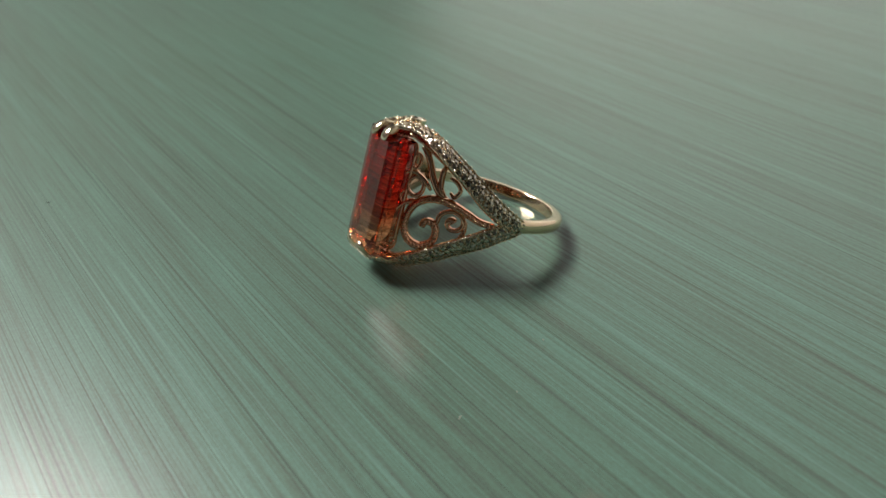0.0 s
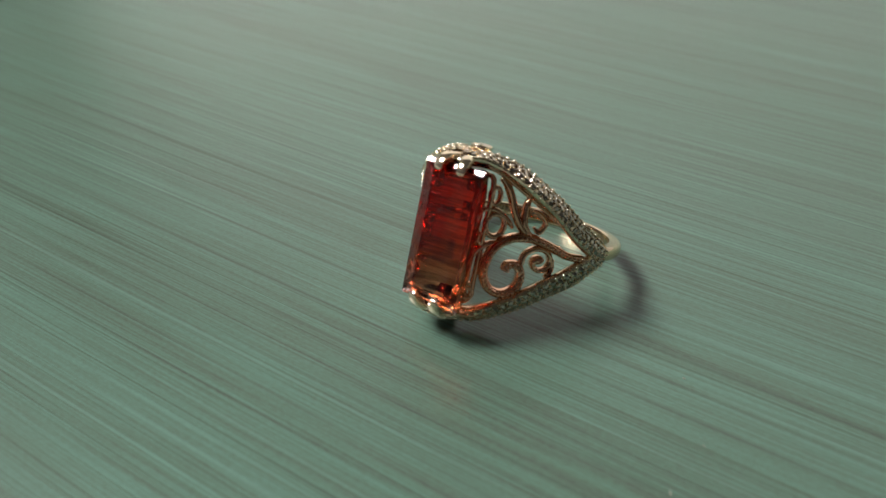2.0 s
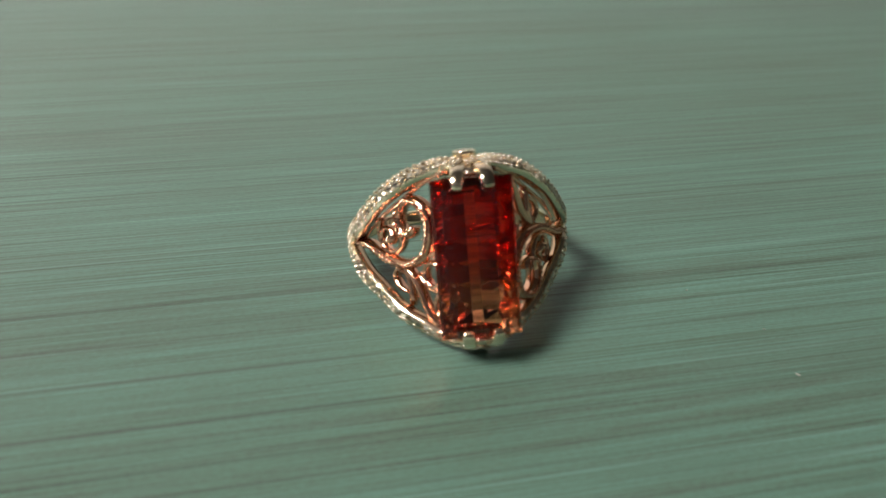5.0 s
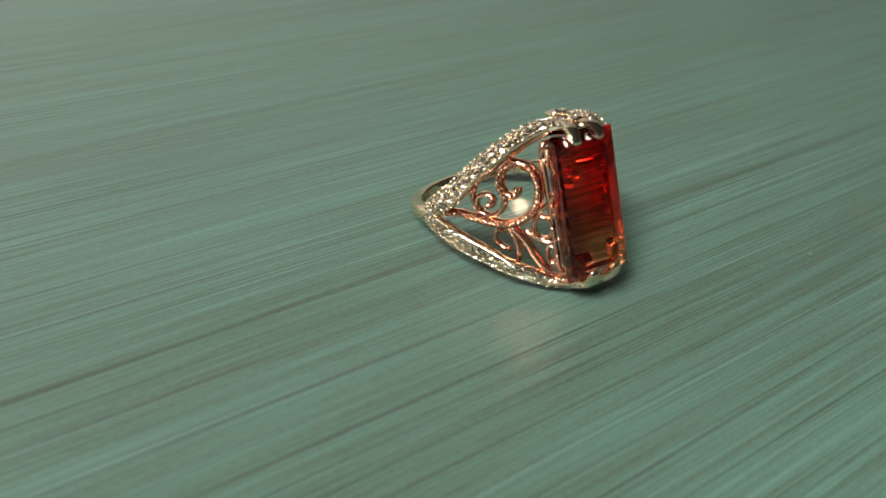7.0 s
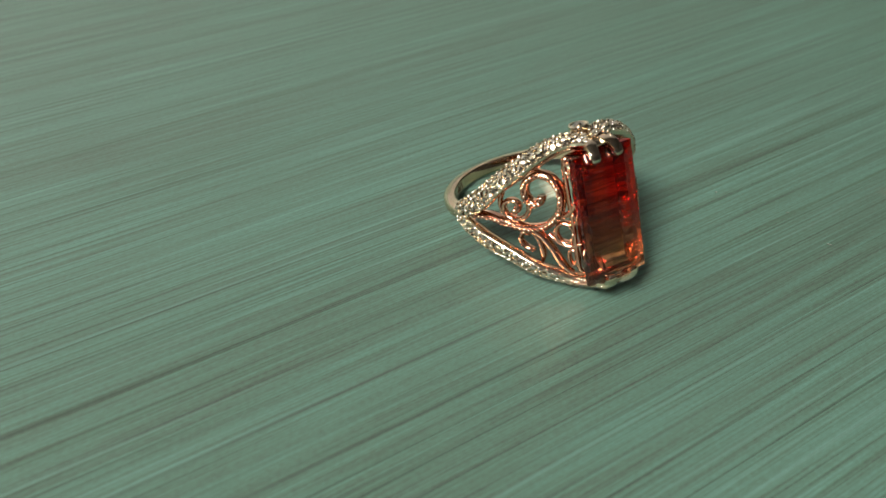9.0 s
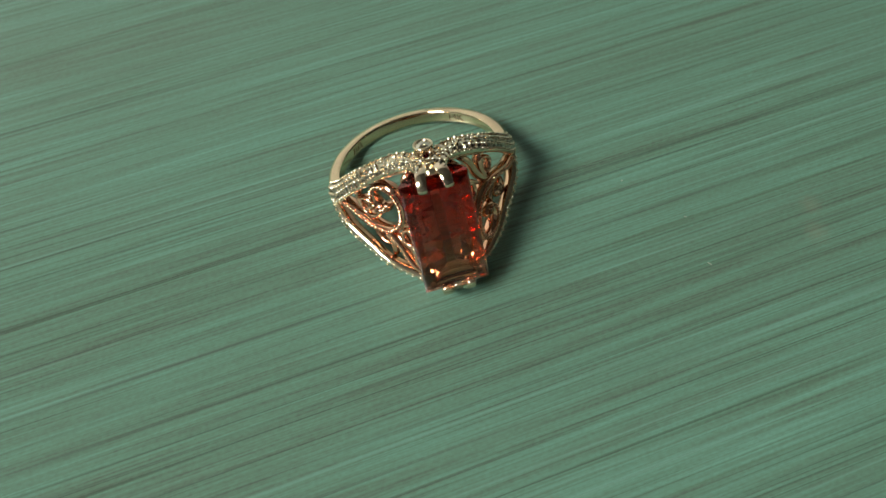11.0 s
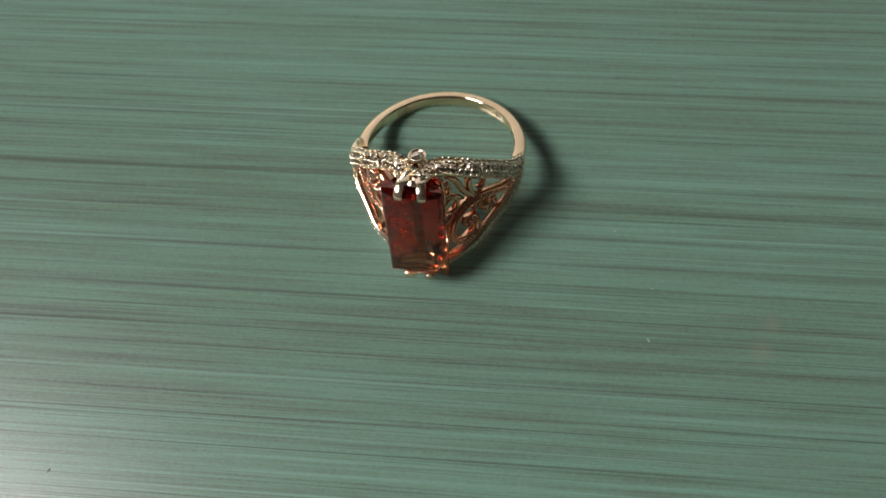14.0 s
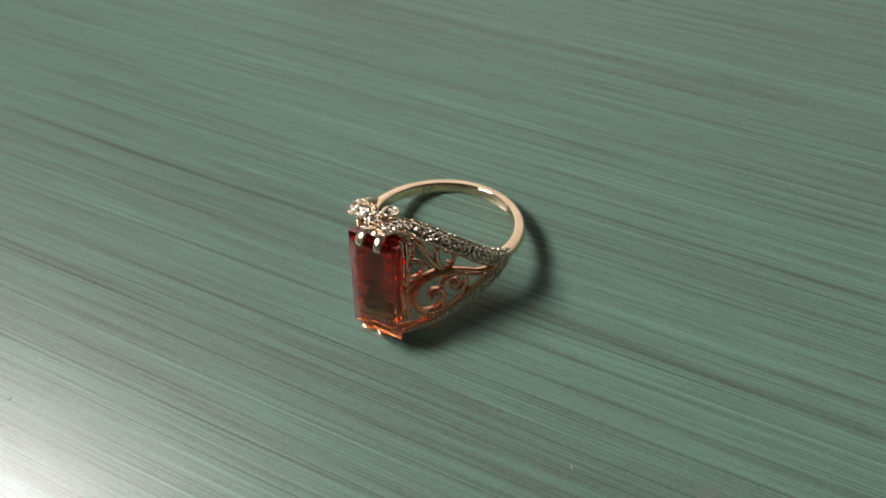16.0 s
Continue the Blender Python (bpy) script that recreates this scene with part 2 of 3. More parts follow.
def sweep(path, normals, section, closed=False, taper=None):
    """Vertices and faces of a section (pairs: along the side, along the normal; mm) carried along a path in mm."""
    tan, nor, side = frames(path, normals)
    n, k = len(path), len(section)
    sec = np.array(section, float)
    tp = np.ones(n) if taper is None else np.asarray(taper, float)
    verts = (path[:, None, :] + tp[:, None, None] * (sec[None, :, :1] * side[:, None, :] + sec[None, :, 1:] * nor[:, None, :])).reshape(-1, 3) * MM
    faces = []
    for i in range(n if closed else n - 1):
        j = (i + 1) % n
        for a in range(k):
            b = (a + 1) % k
            faces.append((i * k + a, i * k + b, j * k + b, j * k + a))
    if not closed:
        faces.append(tuple(range(k))[::-1])
        faces.append(tuple((n - 1) * k + a for a in range(k)))
    return verts, faces


def oval(a, b, k=10):
    return [(a * math.cos(2 * math.pi * i / k), b * math.sin(2 * math.pi * i / k)) for i in range(k)]


def beads(places, r):
    """Small spheres joined into one mesh; places in mm."""
    ring, rows = 7, 4
    unit = [(0, 0, 1)] + [(math.sin(math.pi * i / rows) * math.cos(2 * math.pi * j / ring), math.sin(math.pi * i / rows) * math.sin(2 * math.pi * j / ring), math.cos(math.pi * i / rows)) for i in range(1, rows) for j in range(ring)] + [(0, 0, -1)]
    fs = [(0, 1 + j, 1 + (j + 1) % ring) for j in range(ring)]
    for i in range(rows - 2):
        for j in range(ring):
            a, b = 1 + i * ring + j, 1 + i * ring + (j + 1) % ring
            fs.append((a, a + ring, b + ring, b))
    last = len(unit) - 1
    fs += [(last, last - ring + (j + 1) % ring, last - ring + j) for j in range(ring)]
    verts, faces = [], []
    for p in places:
        o = len(verts)
        verts += [((p[0] + r * u[0]) * MM, (p[1] + r * u[1]) * MM, (p[2] + r * u[2]) * MM) for u in unit]
        faces += [tuple(o + q for q in f) for f in fs]
    return verts, faces


# ---- the room ----
R = 2.2
for name, b, mat in (
        ("floor", box(-R, R, -R, R, -TABLE_H - 0.1, -TABLE_H), FLOOR),
        ("ceiling", box(-R, R, -R, R, 1.75, 1.85), CEILING),
        ("wall_north", box(-R, R, 1.2, 1.3, -TABLE_H, 1.75), PALE_WALL),
        ("wall_south", box(-R, R, -R - 0.1, -R, -TABLE_H, 1.75), DARK_WALL),
        ("wall_east", box(R, R + 0.1, -R, R, -TABLE_H, 1.75), WALL),
        ("wall_west", box(-R - 0.1, -R, -R, R, -TABLE_H, 1.75), WALL)):
    tagged(part(name, b, mat), kind="structure")


def ceiling_panel(x, y, w, d):
    lamp = new("ceiling_light")
    lamp.location = (x, y, 1.75)
    tagged(lamp, "square white ceiling light panel in a thin frame", "ceiling light")
    part("diffuser", box(-w / 2, w / 2, -d / 2, d / 2, -0.02, -0.004), PANEL_GLOW, lamp, "glowing white diffuser")
    for n, q in enumerate(((-w / 2 - 0.02, -w / 2, -d / 2 - 0.02, d / 2 + 0.02), (w / 2, w / 2 + 0.02, -d / 2 - 0.02, d / 2 + 0.02),
                           (-w / 2, w / 2, -d / 2 - 0.02, -d / 2), (-w / 2, w / 2, d / 2, d / 2 + 0.02))):
        part("frame", box(*q, -0.025, 0.0), STEEL, lamp)
    return lamp


ceiling_panel(-1.38, -0.62, 0.82, 0.82)

# ---- the table ----
table = new("table")
table.location = (0, 0, -TABLE_H)
tagged(table, "table with a green streaked wood-grain laminate top", "table")
part("tabletop", box(-0.6, 0.6, -0.4, 0.4, TABLE_H - 0.03, TABLE_H, 0.002), LAMINATE, table, "satin green laminate top with fine dark streaks")
for sx in (-1, 1):
    for sy in (-1, 1):
        part("leg", box(sx * 0.54 - 0.02, sx * 0.54 + 0.02, sy * 0.34 - 0.02, sy * 0.34 + 0.02, 0, TABLE_H - 0.03, 0.003), STEEL, table)

# ---- the ring ----
ring = new("ring")
AX = Vector((0.997194, -0.004042, 0.074747))
AZ = Vector((-0.067660, 0.378520, 0.923117))
AY = AZ.cross(AX)
ring.matrix_world = LEVEL @ Matrix.Translation((0, 0, 3.55 * MM)) @ Matrix((AX, AY, AZ)).transposed().to_4x4()
tagged(ring, "gold filigree ring with long red-orange gem lying on table", "ring")

# shank: the plain half-round hoop
INNER, OUTER, WIDTH = 8.02, 9.32, 1.32
ang = np.radians(np.linspace(-9, 193, 101))
radius = INNER + 0.35 + 0.38 * np.interp(ang, np.radians([140, 165, 180]), [0, 0.5, 1.0])    # one shoulder flares out
hoop = np.stack([0.08 + radius * np.cos(ang), radius * np.sin(ang), 0 * ang], 1)
out = np.stack([np.cos(ang), np.sin(ang), 0 * ang], 1)
W2, T0, T1 = WIDTH / 2, -0.35, OUTER - INNER - 0.35
sec = [(W2 - 0.20, T0), (W2 - 0.09, T0 + 0.03), (W2 - 0.02, T0 + 0.10), (W2 + 0.01, T0 + 0.22), (W2 + 0.015, T0 + 0.38), (W2, T1 - 0.46), (W2 - 0.05, T1 - 0.27), (W2 - 0.16, T1 - 0.11), (W2 - 0.36, T1 - 0.02), (0, T1)]
sec = sec + [(-p, q) for p, q in sec[-2::-1]] + [(0, T0 + 0.04)]
v, f = sweep(hoop, out, sec)
shank = mesh_object("shank", v, f, CHAMPAGNE, ring, True, "plain polished champagne gold hoop")
shank.data.set_sharp_from_angle(angle=radians(38))

# worn stamps inside the hoop: small strokes, coloured dark for the shade in stamped marks
STAMP = metal("stamp_shadow", (0.20, 0.16, 0.10), 0.5)


def stamp(first, strokes):
    verts, faces = [], []
    for k, (h0, h1, lean) in enumerate(strokes):
        for z, off in ((h0, -lean), (h1, lean)):
            for da in (-0.6, 0.6):
                t = radians(first + k * 3.0 + da + off)
                for r in (INNER - 0.012, INNER + 0.05):
                    verts.append(((0.08 + r * math.cos(t)) * MM, r * math.sin(t) * MM, z * MM))
        o = k * 8
        faces += [tuple(o + i for i in q) for q in ((0, 2, 6, 4), (1, 5, 7, 3), (0, 4, 5, 1), (2, 3, 7, 6), (0, 1, 3, 2), (4, 6, 7, 5))]
    return mesh_object("hallmark", verts, faces, STAMP, shank, False, "small dark stamped strokes inside the hoop")


# a fineness mark in raised-out letters, bent round the inside of the hoop
letters = bpy.data.curves.new("fineness_mark", "FONT")
letters.body, letters.size, letters.align_x, letters.align_y, letters.resolution_u = "14K", 1.15, "CENTER", "CENTER", 2
holder = new("fineness_mark", letters)
flat = bpy.data.meshes.new_from_object(holder)
bpy.data.objects.remove(holder)
for q in flat.vertices:
    t = radians(50) - q.co.x * 1.05 / INNER
    q.co = Vector(((0.08 + (INNER - 0.01) * math.cos(t)) * MM, (INNER - 0.01) * math.sin(t) * MM, q.co.y * MM))
flat.materials.clear()
flat.materials.append(STAMP)
mark = new("hallmark", flat)
mark.parent = shank
mark["label"] = "small dark stamped 14K inside the hoop"
stamp(133, [(-0.42, 0.40, 0.5), (-0.38, 0.42, -0.9), (-0.42, 0.38, 0.8), (-0.40, 0.42, -0.7)])

# gem: long step cut, square corners
def step_cut():
    """Flat table with a sloping crown over a keeled pavilion that is cut in steps."""
    verts, faces = [], []

    def ring_of(y, a, b, c):
        o = len(verts)
        for x, z in ((a, b - c), (a - c, b), (-a + c, b), (-a, b - c), (-a, -b + c), (-a + c, -b), (a - c, -b), (a, -b + c)):
            verts.append((x * MM, y * MM, z * MM))
        return [o + k for k in range(8)]

    def join(p, q):
        for k in range(8):
            j = (k + 1) % 8
            faces.append((p[k], p[j], q[j], q[k]))

    t = ring_of(-14.08, 1.85, 5.40, 0.05)
    m = ring_of(-13.74, 2.96, 5.85, 0.05)
    g = ring_of(-13.52, 3.15, 6.18, 0.05)
    h = ring_of(-13.15, 3.15, 6.18, 0.05)
    faces.append(tuple(t))
    join(t, m)
    join(m, g)
    join(g, h)
    # pavilion: three steps deep, many short facets along the length
    zs = [6.13, 5.55, 4.75, 3.95, 3.05, 2.25, 1.30, 0.45, -0.55, -1.30, -2.25, -3.05, -3.85, -4.60, -5.40, -6.13]
    lift = (0.0, 0.04, -0.04, 0.05, -0.03, 0.05, -0.05, 0.02, -0.03, 0.05, -0.04, 0.03, -0.04, 0.05, -0.03, 0.0)
    rows = []
    for z, up in zip(zs, lift):
        # the deep steps draw in at both ends
        e = 1.0 - 0.42 * max(0.0, (abs(z) - 4.5) / 1.63)
        row = []
        for x, y in ((3.15, 0.0), (2.66, 1.05), (1.75, 2.35), (0.42, 3.50), (-0.42, 3.50), (-1.75, 2.35), (-2.66, 1.05), (-3.15, 0.0)):
            deep = y * e + (up * min(1.0, y) if y else 0.0)
            row.append(len(verts))
            verts.append((x * MM, (-13.15 + deep) * MM, z * MM))
        rows.append(row)
    for p, q in zip(rows, rows[1:]):
        for k in range(7):
            faces.append((p[k], p[k + 1], q[k + 1], q[k]))
    faces.append(tuple(rows[0]) + (h[2], h[1]))
    faces.append(tuple(rows[-1])[::-1] + (h[6], h[5]))
    return verts, faces


v, f = step_cut()
gem = mesh_object("gem", v, f, TOPAZ, ring, False, "transparent red-orange step-cut gem, paler at one end")
b = bmesh.new()
b.from_mesh(gem.data)
bmesh.ops.remove_doubles(b, verts=b.verts[:], dist=0.08 * MM)
bmesh.ops.recalc_face_normals(b, faces=b.faces[:])
b.to_mesh(gem.data)
b.free()

# pave arms
ARM = [(8.92, -0.35, 0.05), (8.90, -1.2, 0.24), (8.70, -3.0, 0.82), (8.02, -5.0, 2.05), (6.92, -6.9, 3.68), (5.6, -8.5, 5.0), (4.1, -9.7, 6.05), (2.5, -10.4, 6.6), (1.2, -11.5, 6.82), (0.55, -12.9, 6.72)]
ARM_N = [(1, 0.0, 0.1), (1, -0.1, 0.25), (1, -0.2, 0.45), (0.85, -0.35, 0.6), (0.75, -0.4, 0.7), (0.6, -0.4, 0.8), (0.4, -0.35, 0.9), (0.2, -0.3, 1.0), (0.1, -0.2, 1.0), (0, -0.2, 1.0)]


def brilliant(r, table=0.56, crown=0.26):
    """A small round-cut stone, its table towards +z; r in mm."""
    verts, faces, k = [], [], 8
    for z, q in ((crown, table), (0.0, 1.0), (-0.06, 1.0)):
        for i in range(k):
            a = 2 * math.pi * (i + (0.5 if z > 0.1 else 0)) / k
            verts.append((r * q * math.cos(a) * MM, r * q * math.sin(a) * MM, r * z * MM))
    verts.append((0, 0, -0.75 * r * MM))
    faces.append(tuple(range(k)))
    for i in range(k):
        j = (i + 1) % k
        faces += [(i, k + i, k + j), (i, k + j, j), (k + i, 2 * k + i, 2 * k + j, k + j), (2 * k + i, 3 * k, 2 * k + j)]
    me = bpy.data.meshes.new("diamond")
    me.from_pydata(verts, [], faces)
    b = bmesh.new()
    b.from_mesh(me)
    bmesh.ops.recalc_face_normals(b, faces=b.faces[:])
    b.to_mesh(me)
    b.free()
    me.materials.append(DIAMOND)
    return me


PAVE = brilliant(0.29)
A, B = 0.95, 0.66
# the arm's section: smooth walls, a thin rim on both sides and a sunk floor under the stones
HALF = [(0.95, 0.0), (0.95, 0.26), (0.92, 0.42), (0.87, 0.48), (0.82, 0.42), (0.77, 0.24)]
CHANNEL = HALF + [(0.0, 0.47)] + [(-p, q) for p, q in HALF[::-1]] + [(-0.80, -0.19), (-0.48, -0.55), (0.48, -0.55), (0.80, -0.19)]
placed = []


def set_stone(mesh, place, normal, parent, spin=0.0):
    q = Vector(normal).normalized().to_track_quat("Z", "Y").to_matrix().to_4x4()
    ob = new("diamond", mesh)
    ob.parent = parent
    ob.matrix_local = Matrix.Translation(Vector(place) * MM) @ q @ pose(0, 0, 0, 0, 0, spin)
    return ob


def pave_arm(sx, sz):
    flip = np.array([sx, 1, sz])
    # one shoulder stands out a little past the hoop
    way, up = (ARM if sx > 0 else [(9.06, -0.55, 0.05), (9.08, -1.3, 0.28), (8.94, -2.8, 0.80)] + [(x + 0.22, y - 0.14, z) for x, y, z in ARM[3:6]] + ARM[6:]), ARM_N
    back = 0.35
    # the lower pair is drawn in a little
    if sz < 0:
        way = [(x - 0.28, y, z - 0.2) if 3.0 < z < 6.5 else (x, y, z) for x, y, z in way]
    path = smooth_path(way, 90) * flip
    if sz < 0:
        up = [(x, y, z * 0.55) for x, y, z in up]
    nor = smooth_path(up, 90) * flip
    width = np.interp(np.linspace(0, 1, 90), [0, 0.05, 0.12, 0.25, 0.45, 0.85, 1], [0.48, 0.76, 0.98, 1.10, 1.0, 1.0, 0.9])
    v, f = sweep(path, nor, CHANNEL, taper=width)
    arm = mesh_object("pave_arm", v, f, WHITE_GOLD, ring, True, "white gold split arm set with small diamonds")
    # rose gold lining on the inner faces, its colour darkened for the shade inside
    arm.data.materials.append(SHADED_LINING)
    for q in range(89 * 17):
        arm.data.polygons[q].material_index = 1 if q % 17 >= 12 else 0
    arm.data.set_sharp_from_angle(angle=radians(50))
    tan, n, side = frames(path, nor)
    length = np.r_[0, np.cumsum(np.linalg.norm(np.diff(path, axis=0), axis=1))]
    pitch = 0.67

    def surface(d, off):
        """Place and outward direction on the crown of the arm, d mm along it and off mm to the side."""
        at = [np.array([np.interp(d, length, arr[:, k]) for k in range(3)]) for arr in (path, n, side)]
        w = np.interp(d, length, width)
        lean = radians(48) * off / 0.9
        up = at[1] * math.cos(lean) + at[2] * math.sin(lean)
        return at[0] + w * (at[1] * (B - 0.34 * off * off) + at[2] * off), up / np.linalg.norm(up)

    dots = []

    def dot(d, off, sink):
        pb, up = surface(min(max(d + random.gauss(0, 0.045), 0.0), length[-1]), off + random.gauss(0, 0.03))
        pb = pb - up * sink
        if pb[1] < back + 0.25 and not any(np.linalg.norm(pb - o) < 0.17 for o in dots):
            dots.append(pb)

    for row, off in enumerate((-0.53, 0.0, 0.53)):
        for d in np.arange(0.35 + (0.0 if row == 1 else pitch / 2), length[-1] - 0.05, pitch):
            q, up = surface(d + random.gauss(0, 0.03), off + random.gauss(0, 0.02))
            if q[1] > back or any(np.linalg.norm(q - o) < 0.50 for o in placed):
                continue
            placed.append(q)
            tilt = Vector([random.gauss(0, 0.16) for _ in range(3)])
            set_stone(PAVE, q - up * 0.05, Vector(up) + tilt, arm, random.uniform(0, 45))
            if row == 1:
                for o in (-0.30, 0.30):
                    dot(d, o, -0.03)
            else:
                dot(d + pitch / 2, math.copysign(0.82, off), -0.04)
    v, f = beads(dots, 0.165)
    tagged(mesh_object("beading", v, f, WHITE_GOLD, arm, True), kind="stuff")
    return arm


for sx in (1, -1):
    for sz in (1, -1):
        pave_arm(sx, sz)

# claws that hold the gem
def claw(sx, sz):
    path = smooth_path([(0.42, -11.7, 6.78), (0.74, -12.7, 6.80), (1.00, -13.45, 6.66), (1.13, -14.02, 6.22), (1.18, -14.26, 5.70), (1.19, -14.24, 5.38)], 40) * np.array([sx, 1, sz])
    taper = np.interp(np.linspace(0, 1, 40), [0, 0.3, 0.75, 0.88, 0.94, 0.98, 1], [1.15, 1.05, 0.98, 0.90, 0.78, 0.55, 0.25])
    square = [(0.50, 0.16), (0.46, 0.27), (0.34, 0.33), (-0.34, 0.33), (-0.46, 0.27), (-0.50, 0.16), (-0.50, -0.2), (-0.4, -0.34), (0.4, -0.34), (0.50, -0.2)]
    v, f = sweep(path, (0, -0.3, sz), square, taper=taper)
    ob = mesh_object("claw", v, f, WHITE_GOLD, ring, True)
    ob.data.set_sharp_from_angle(angle=radians(35))
    return ob


for sx in (1, -1):
    for sz in (1, -1):
        claw(sx, sz)


# metal that joins each pair of claws
for sz in (1, -1):
    part("claw_bridge", box(-0.85 * MM, 0.85 * MM, -13.4 * MM, -12.0 * MM, min(6.22 * sz, 6.85 * sz) * MM, max(6.22 * sz, 6.85 * sz) * MM, 0.14 * MM), WHITE_GOLD, ring, "", True)


# bezel cups on the arms' crossing
def bezel(sz):
    prof = [(0.55, 6.7), (0.80, 7.0), (0.95, 7.8), (0.93, 7.92), (0.80, 7.94), (0.70, 7.8), (0.55, 7.4)]
    k = 20
    verts = [(r * math.cos(2 * math.pi * i / k) * MM, (-10.35 + r * math.sin(2 * math.pi * i / k)) * MM, sz * z * MM) for r, z in prof for i in range(k)]
    faces = [(a * k + i, a * k + (i + 1) % k, (a + 1) * k + (i + 1) % k, (a + 1) * k + i) for a in range(len(prof) - 1) for i in range(k)]
    faces += [tuple(range(k)), tuple((len(prof) - 1) * k + i for i in range(k))]
    cup = mesh_object("bezel", verts, faces, WHITE_GOLD, ring, True, "white gold bezel cup with a round diamond")
    set_stone(brilliant(0.70, 0.40, 0.34), (0, -10.35, sz * 7.82), (0, 0, sz), cup)


bezel(1)
bezel(-1)

# ---- rose gold filigree ----
# the side face runs from the fork of the arms to the gem; s along it, z up, d outwards
FORK, HEAD = np.array([8.34, -3.82]), np.array([2.75, -11.1])
ALONG = (HEAD - FORK) / np.linalg.norm(HEAD - FORK)
FACE = np.array([-ALONG[1], ALONG[0]])


def on_face(pts, sx, depth=0.0):
    """Points (s, z) of the side face in the ring's own axes; the other side is turned half round."""
    out = []
    for s, z in pts:
        bulge = 0.35 * math.sin(math.pi * min(max(s / 9.2, 0), 1)) + depth
        x, y = FORK + ALONG * s + FACE * bulge
        out.append((x * sx, y, z * sx))
    return out


def spiral(cs, cz, r0, r1, a0, a1, squash=1.0, n=16):
    return [(cs + (r0 + (r1 - r0) * k / n) * math.cos(radians(a0 + (a1 - a0) * k / n)), cz + squash * (r0 + (r1 - r0) * k / n) * math.sin(radians(a0 + (a1 - a0) * k / n))) for k in range(n + 1)]


def wire(name, pts, sx, parent, a=0.26, b=0.42, count=60, milgrain=False, depth=0.0, ends=(1.0, 1.0), label=""):
    # cut from plate: deeper than wide
    path = smooth_path(on_face(pts, sx, depth - (0.12 if milgrain else 0.2)), count)
    normal = (FACE[0] * sx, FACE[1], 0)
    taper = np.interp(np.linspace(0, 1, count), [0, 0.15, 0.85, 1], [ends[0], 1, 1, ends[1]])
    v, f = sweep(path, normal, oval(a * (1.35 if milgrain else 1.22), b * (1.55 if milgrain else 1.3), 10), taper=taper)
    ob = mesh_object(name, v, f, ROSE, parent, True, label)
    if milgrain:
        tan, nor, side = frames(path, normal)
        length = np.r_[0, np.cumsum(np.linalg.norm(np.diff(path, axis=0), axis=1))]
        dots = []
        for d in np.arange(0.2, length[-1], 0.43):
            dots.append(np.array([np.interp(d, length, (path + nor * b * 1.5)[:, k]) for k in range(3)]))
        v, f = beads(dots, 0.235)
        tagged(mesh_object("milgrain", v, f, ROSE, ob, True), kind="stuff")
    return ob


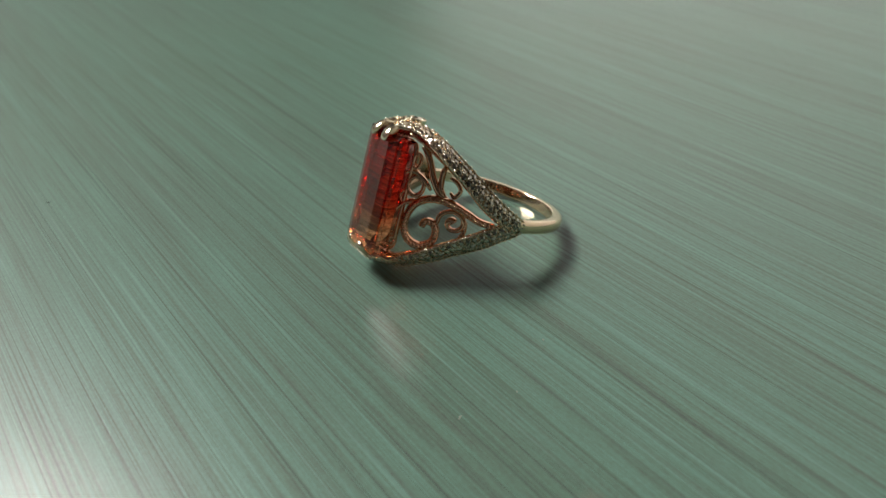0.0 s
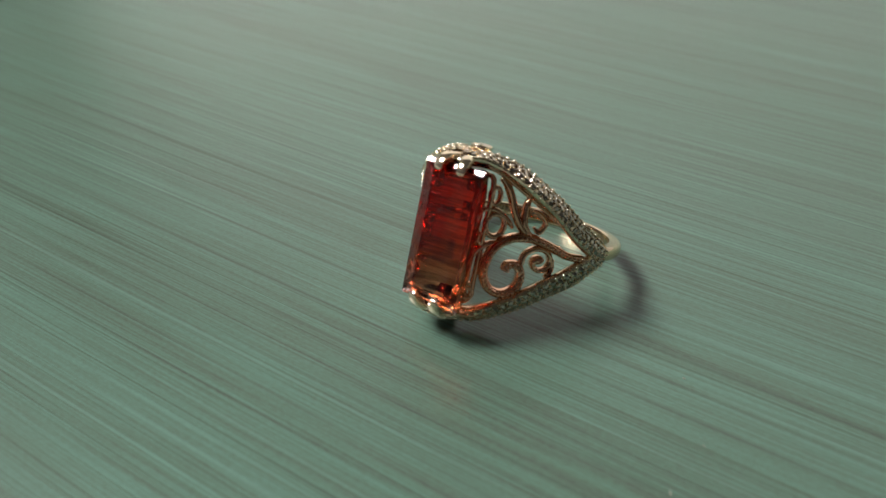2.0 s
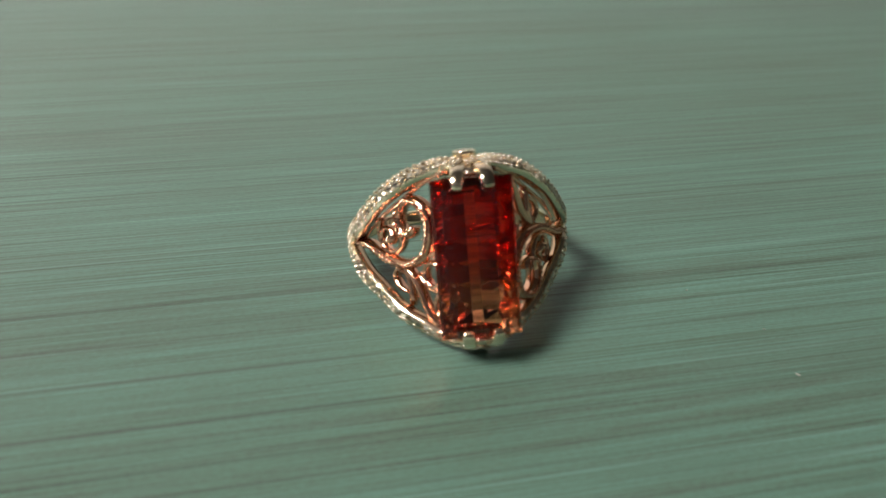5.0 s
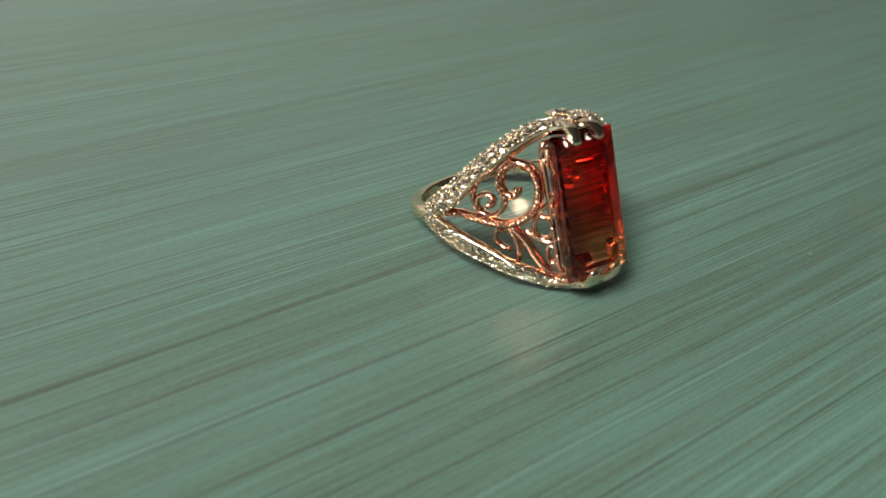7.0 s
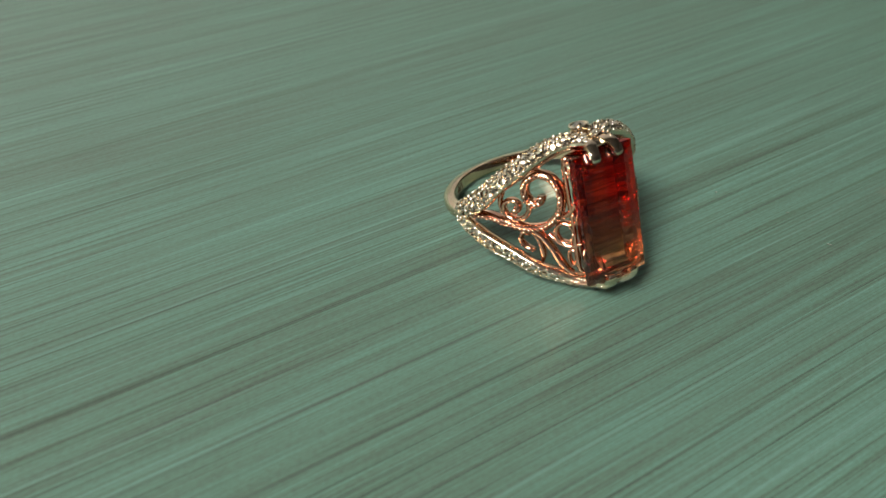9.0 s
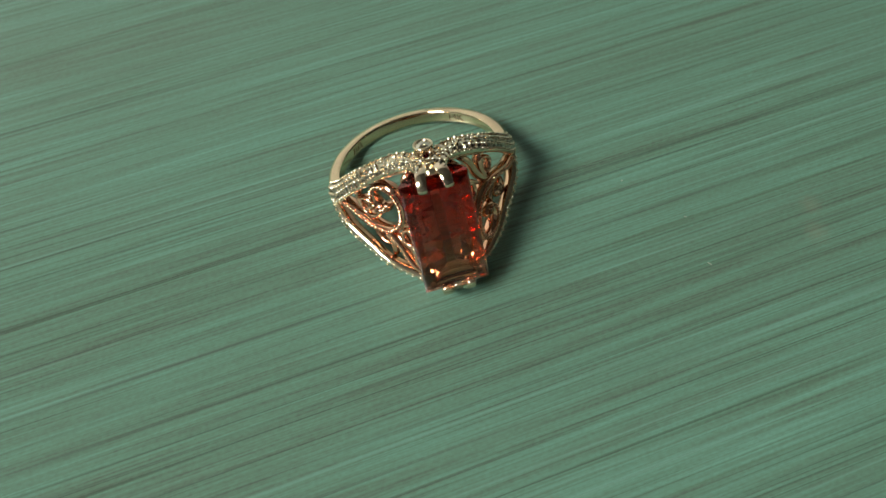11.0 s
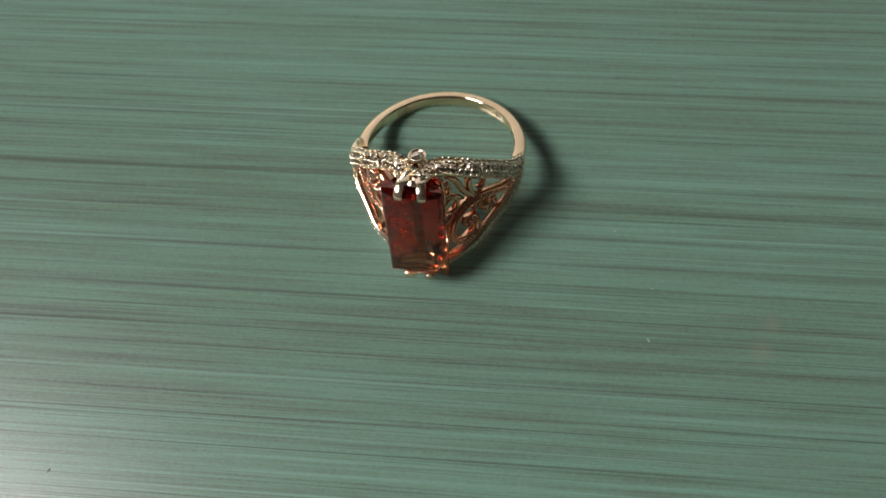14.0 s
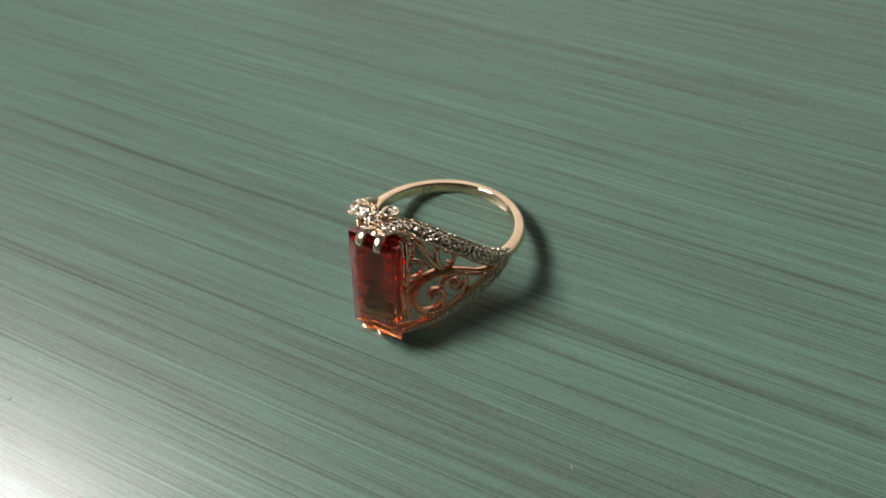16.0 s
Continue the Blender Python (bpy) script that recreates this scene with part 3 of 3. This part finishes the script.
def filigree(sx):
    side = new("filigree")
    side.parent = ring
    side["label"] = "pierced rose gold scrollwork between the arms"
    wire("rope_scroll", [(-0.2, -0.33), (1.32, -0.25), (2.67, 0.24), (4.3, 0.78), (5.6, 0.95), (7.0, 0.68), (8.2, -0.25), (8.72, -1.66), (8.66, -2.95), (7.96, -4.0), (6.75, -4.3), (5.65, -3.6), (5.42, -2.4), (5.95, -1.6), (6.75, -1.65), (6.95, -2.2)], sx, side, 0.32, 0.45, 110, True, 0.05, (0.8, 0.9), "beaded rose gold scroll")
    wire("scroll", [(5.75, -1.75)] + spiral(3.95, -1.1, 1.62, 0.16, -12, 470, 0.92, 24), sx, side, 0.22, 0.38, 80, False, 0.0, (1.0, 1.7))
    wire("scroll", [(2.75, -0.7), (2.62, -1.6), (2.95, -2.5)], sx, side, 0.2, 0.36, 16)
    wire("stem", [(8.75, 5.7), (8.2, 5.2), (7.58, 4.2), (6.99, 2.86), (6.06, 1.6), (4.9, 1.0)], sx, side, 0.30, 0.42, 40, False, 0.0, (0.7, 0.6))
    wire("leaf", [(6.0, 4.4), (6.15, 3.6), (6.1, 2.6), (5.9, 1.9), (5.4, 1.2)], sx, side, 0.26, 0.4, 24, False, 0.0, (0.6, 0.7))
    wire("leaf", [(5.3, 3.4), (4.5, 3.0), (4.0, 2.3), (4.45, 1.5), (5.0, 1.9)], sx, side, 0.2, 0.36, 24, False, -0.2, (0.7, 0.5))
    wire("loop", spiral(8.55, 1.6, 0.82, 0.82, 0, 360, 1.2, 20), sx, side, 0.2, 0.36, 44)
    wire("scroll", [(9.9, 2.7), (9.2, 2.95), (8.4, 2.8), (7.6, 2.25), (6.95, 1.6)], sx, side, 0.2, 0.34, 24, False, 0.0, (0.8, 0.6))
    wire("loop", spiral(9.0, 4.1, 0.42, 0.42, 0, 360, 1.8, 18), sx, side, 0.18, 0.32, 36)
    wire("scroll", spiral(9.75, -4.6, 0.75, 0.2, 100, -420, 1.0, 18) , sx, side, 0.19, 0.34, 60)
    wire("scroll", [(10.0, -1.3), (9.4, -0.5), (8.6, -0.05), (7.9, 0.1)], sx, side, 0.22, 0.36, 20, False, 0.0, (0.9, 0.6))
    wire("scroll", [(9.5, -0.3), (9.9, 0.3), (9.6, 0.8)], sx, side, 0.18, 0.32, 16)
    # rail along the inside of the upper arm
    rail = [(10.3, -6.55), (8.6, -5.9), (6.8, -4.9), (3.6, -3.05), (1.0, -1.4), (-0.2, -0.5)]
    wire("rail", [(s, -z * sx) for s, z in rail], sx, side, 0.15, 0.24, 50, False, 0.0)
    # flat bar beside the lower end of the gem
    wire("foot_bar", [(10.9, -6.2 * sx), (10.2, -6.6 * sx), (9.3, -6.7 * sx), (8.2, -6.35 * sx), (7.0, -5.6 * sx)], sx, side, 0.26, 0.4, 30, False, 0.0, (0.8, 0.6))
    return side


filigree(1)
filigree(-1)

# basket rail round the gem's underside
loop = smooth_path([(2.55, -11.2, -5.0), (2.55, -11.2, 0), (2.55, -11.2, 5.0), (1.8, -11.2, 5.7), (0, -11.2, 5.75), (-1.8, -11.2, 5.7), (-2.55, -11.2, 5.0), (-2.55, -11.2, 0), (-2.55, -11.2, -5.0), (-1.8, -11.2, -5.7), (0, -11.2, -5.75), (1.8, -11.2, -5.7), (2.55, -11.2, -5.0)], 120)[:-1]
v, f = sweep(loop, (0, -1, 0), oval(0.24, 0.3, 8), closed=True)
mesh_object("basket_rail", v, f, ROSE, ring, True, "rose gold rail under the gem")


# ---- dust on the tabletop ----
FLECK = plain("dust_fleck", (0.25, 0.25, 0.21), 0.8, 900)
FIBRE = plain("dark_fibre", (0.03, 0.03, 0.03), 0.8, 900)
TOP = 0.0


def fleck(x, y, size, long, turn, mat, label):
    """A tiny uneven crumb lying on the table; lengths in mm."""
    b = bmesh.new()
    bmesh.ops.create_icosphere(b, subdivisions=2, radius=1.0)
    for q in b.verts:
        q.co *= 1.0 + 0.3 * noise.noise(q.co * 2.0 + Vector((x, y, 0)))
    bmesh.ops.transform(b, matrix=Matrix.Diagonal((size * long * MM, size * MM, size * 0.5 * MM, 1)), verts=b.verts)
    ob = part("dust_fleck", b, mat, None, "", True)
    ob.matrix_world = pose(x * MM, y * MM, (TOP + size * 0.4) * MM, 0, 0, turn)
    return tagged(ob, label, "dust", "dust on the tabletop")


fleck(25.1, -18.05, 0.09, 3.2, 125, FLECK, "pale bent dust fleck on the green laminate")
fleck(20.4, -6.1, 0.10, 1.3, 20, FLECK, "pale round dust fleck on the green laminate")
fleck(25.0, -12.2, 0.07, 2.2, 150, FLECK, "pale short dust fleck on the green laminate")
fleck(-35.7, -41.3, 0.08, 3.5, 60, FIBRE, "dark short fibre on the green laminate")
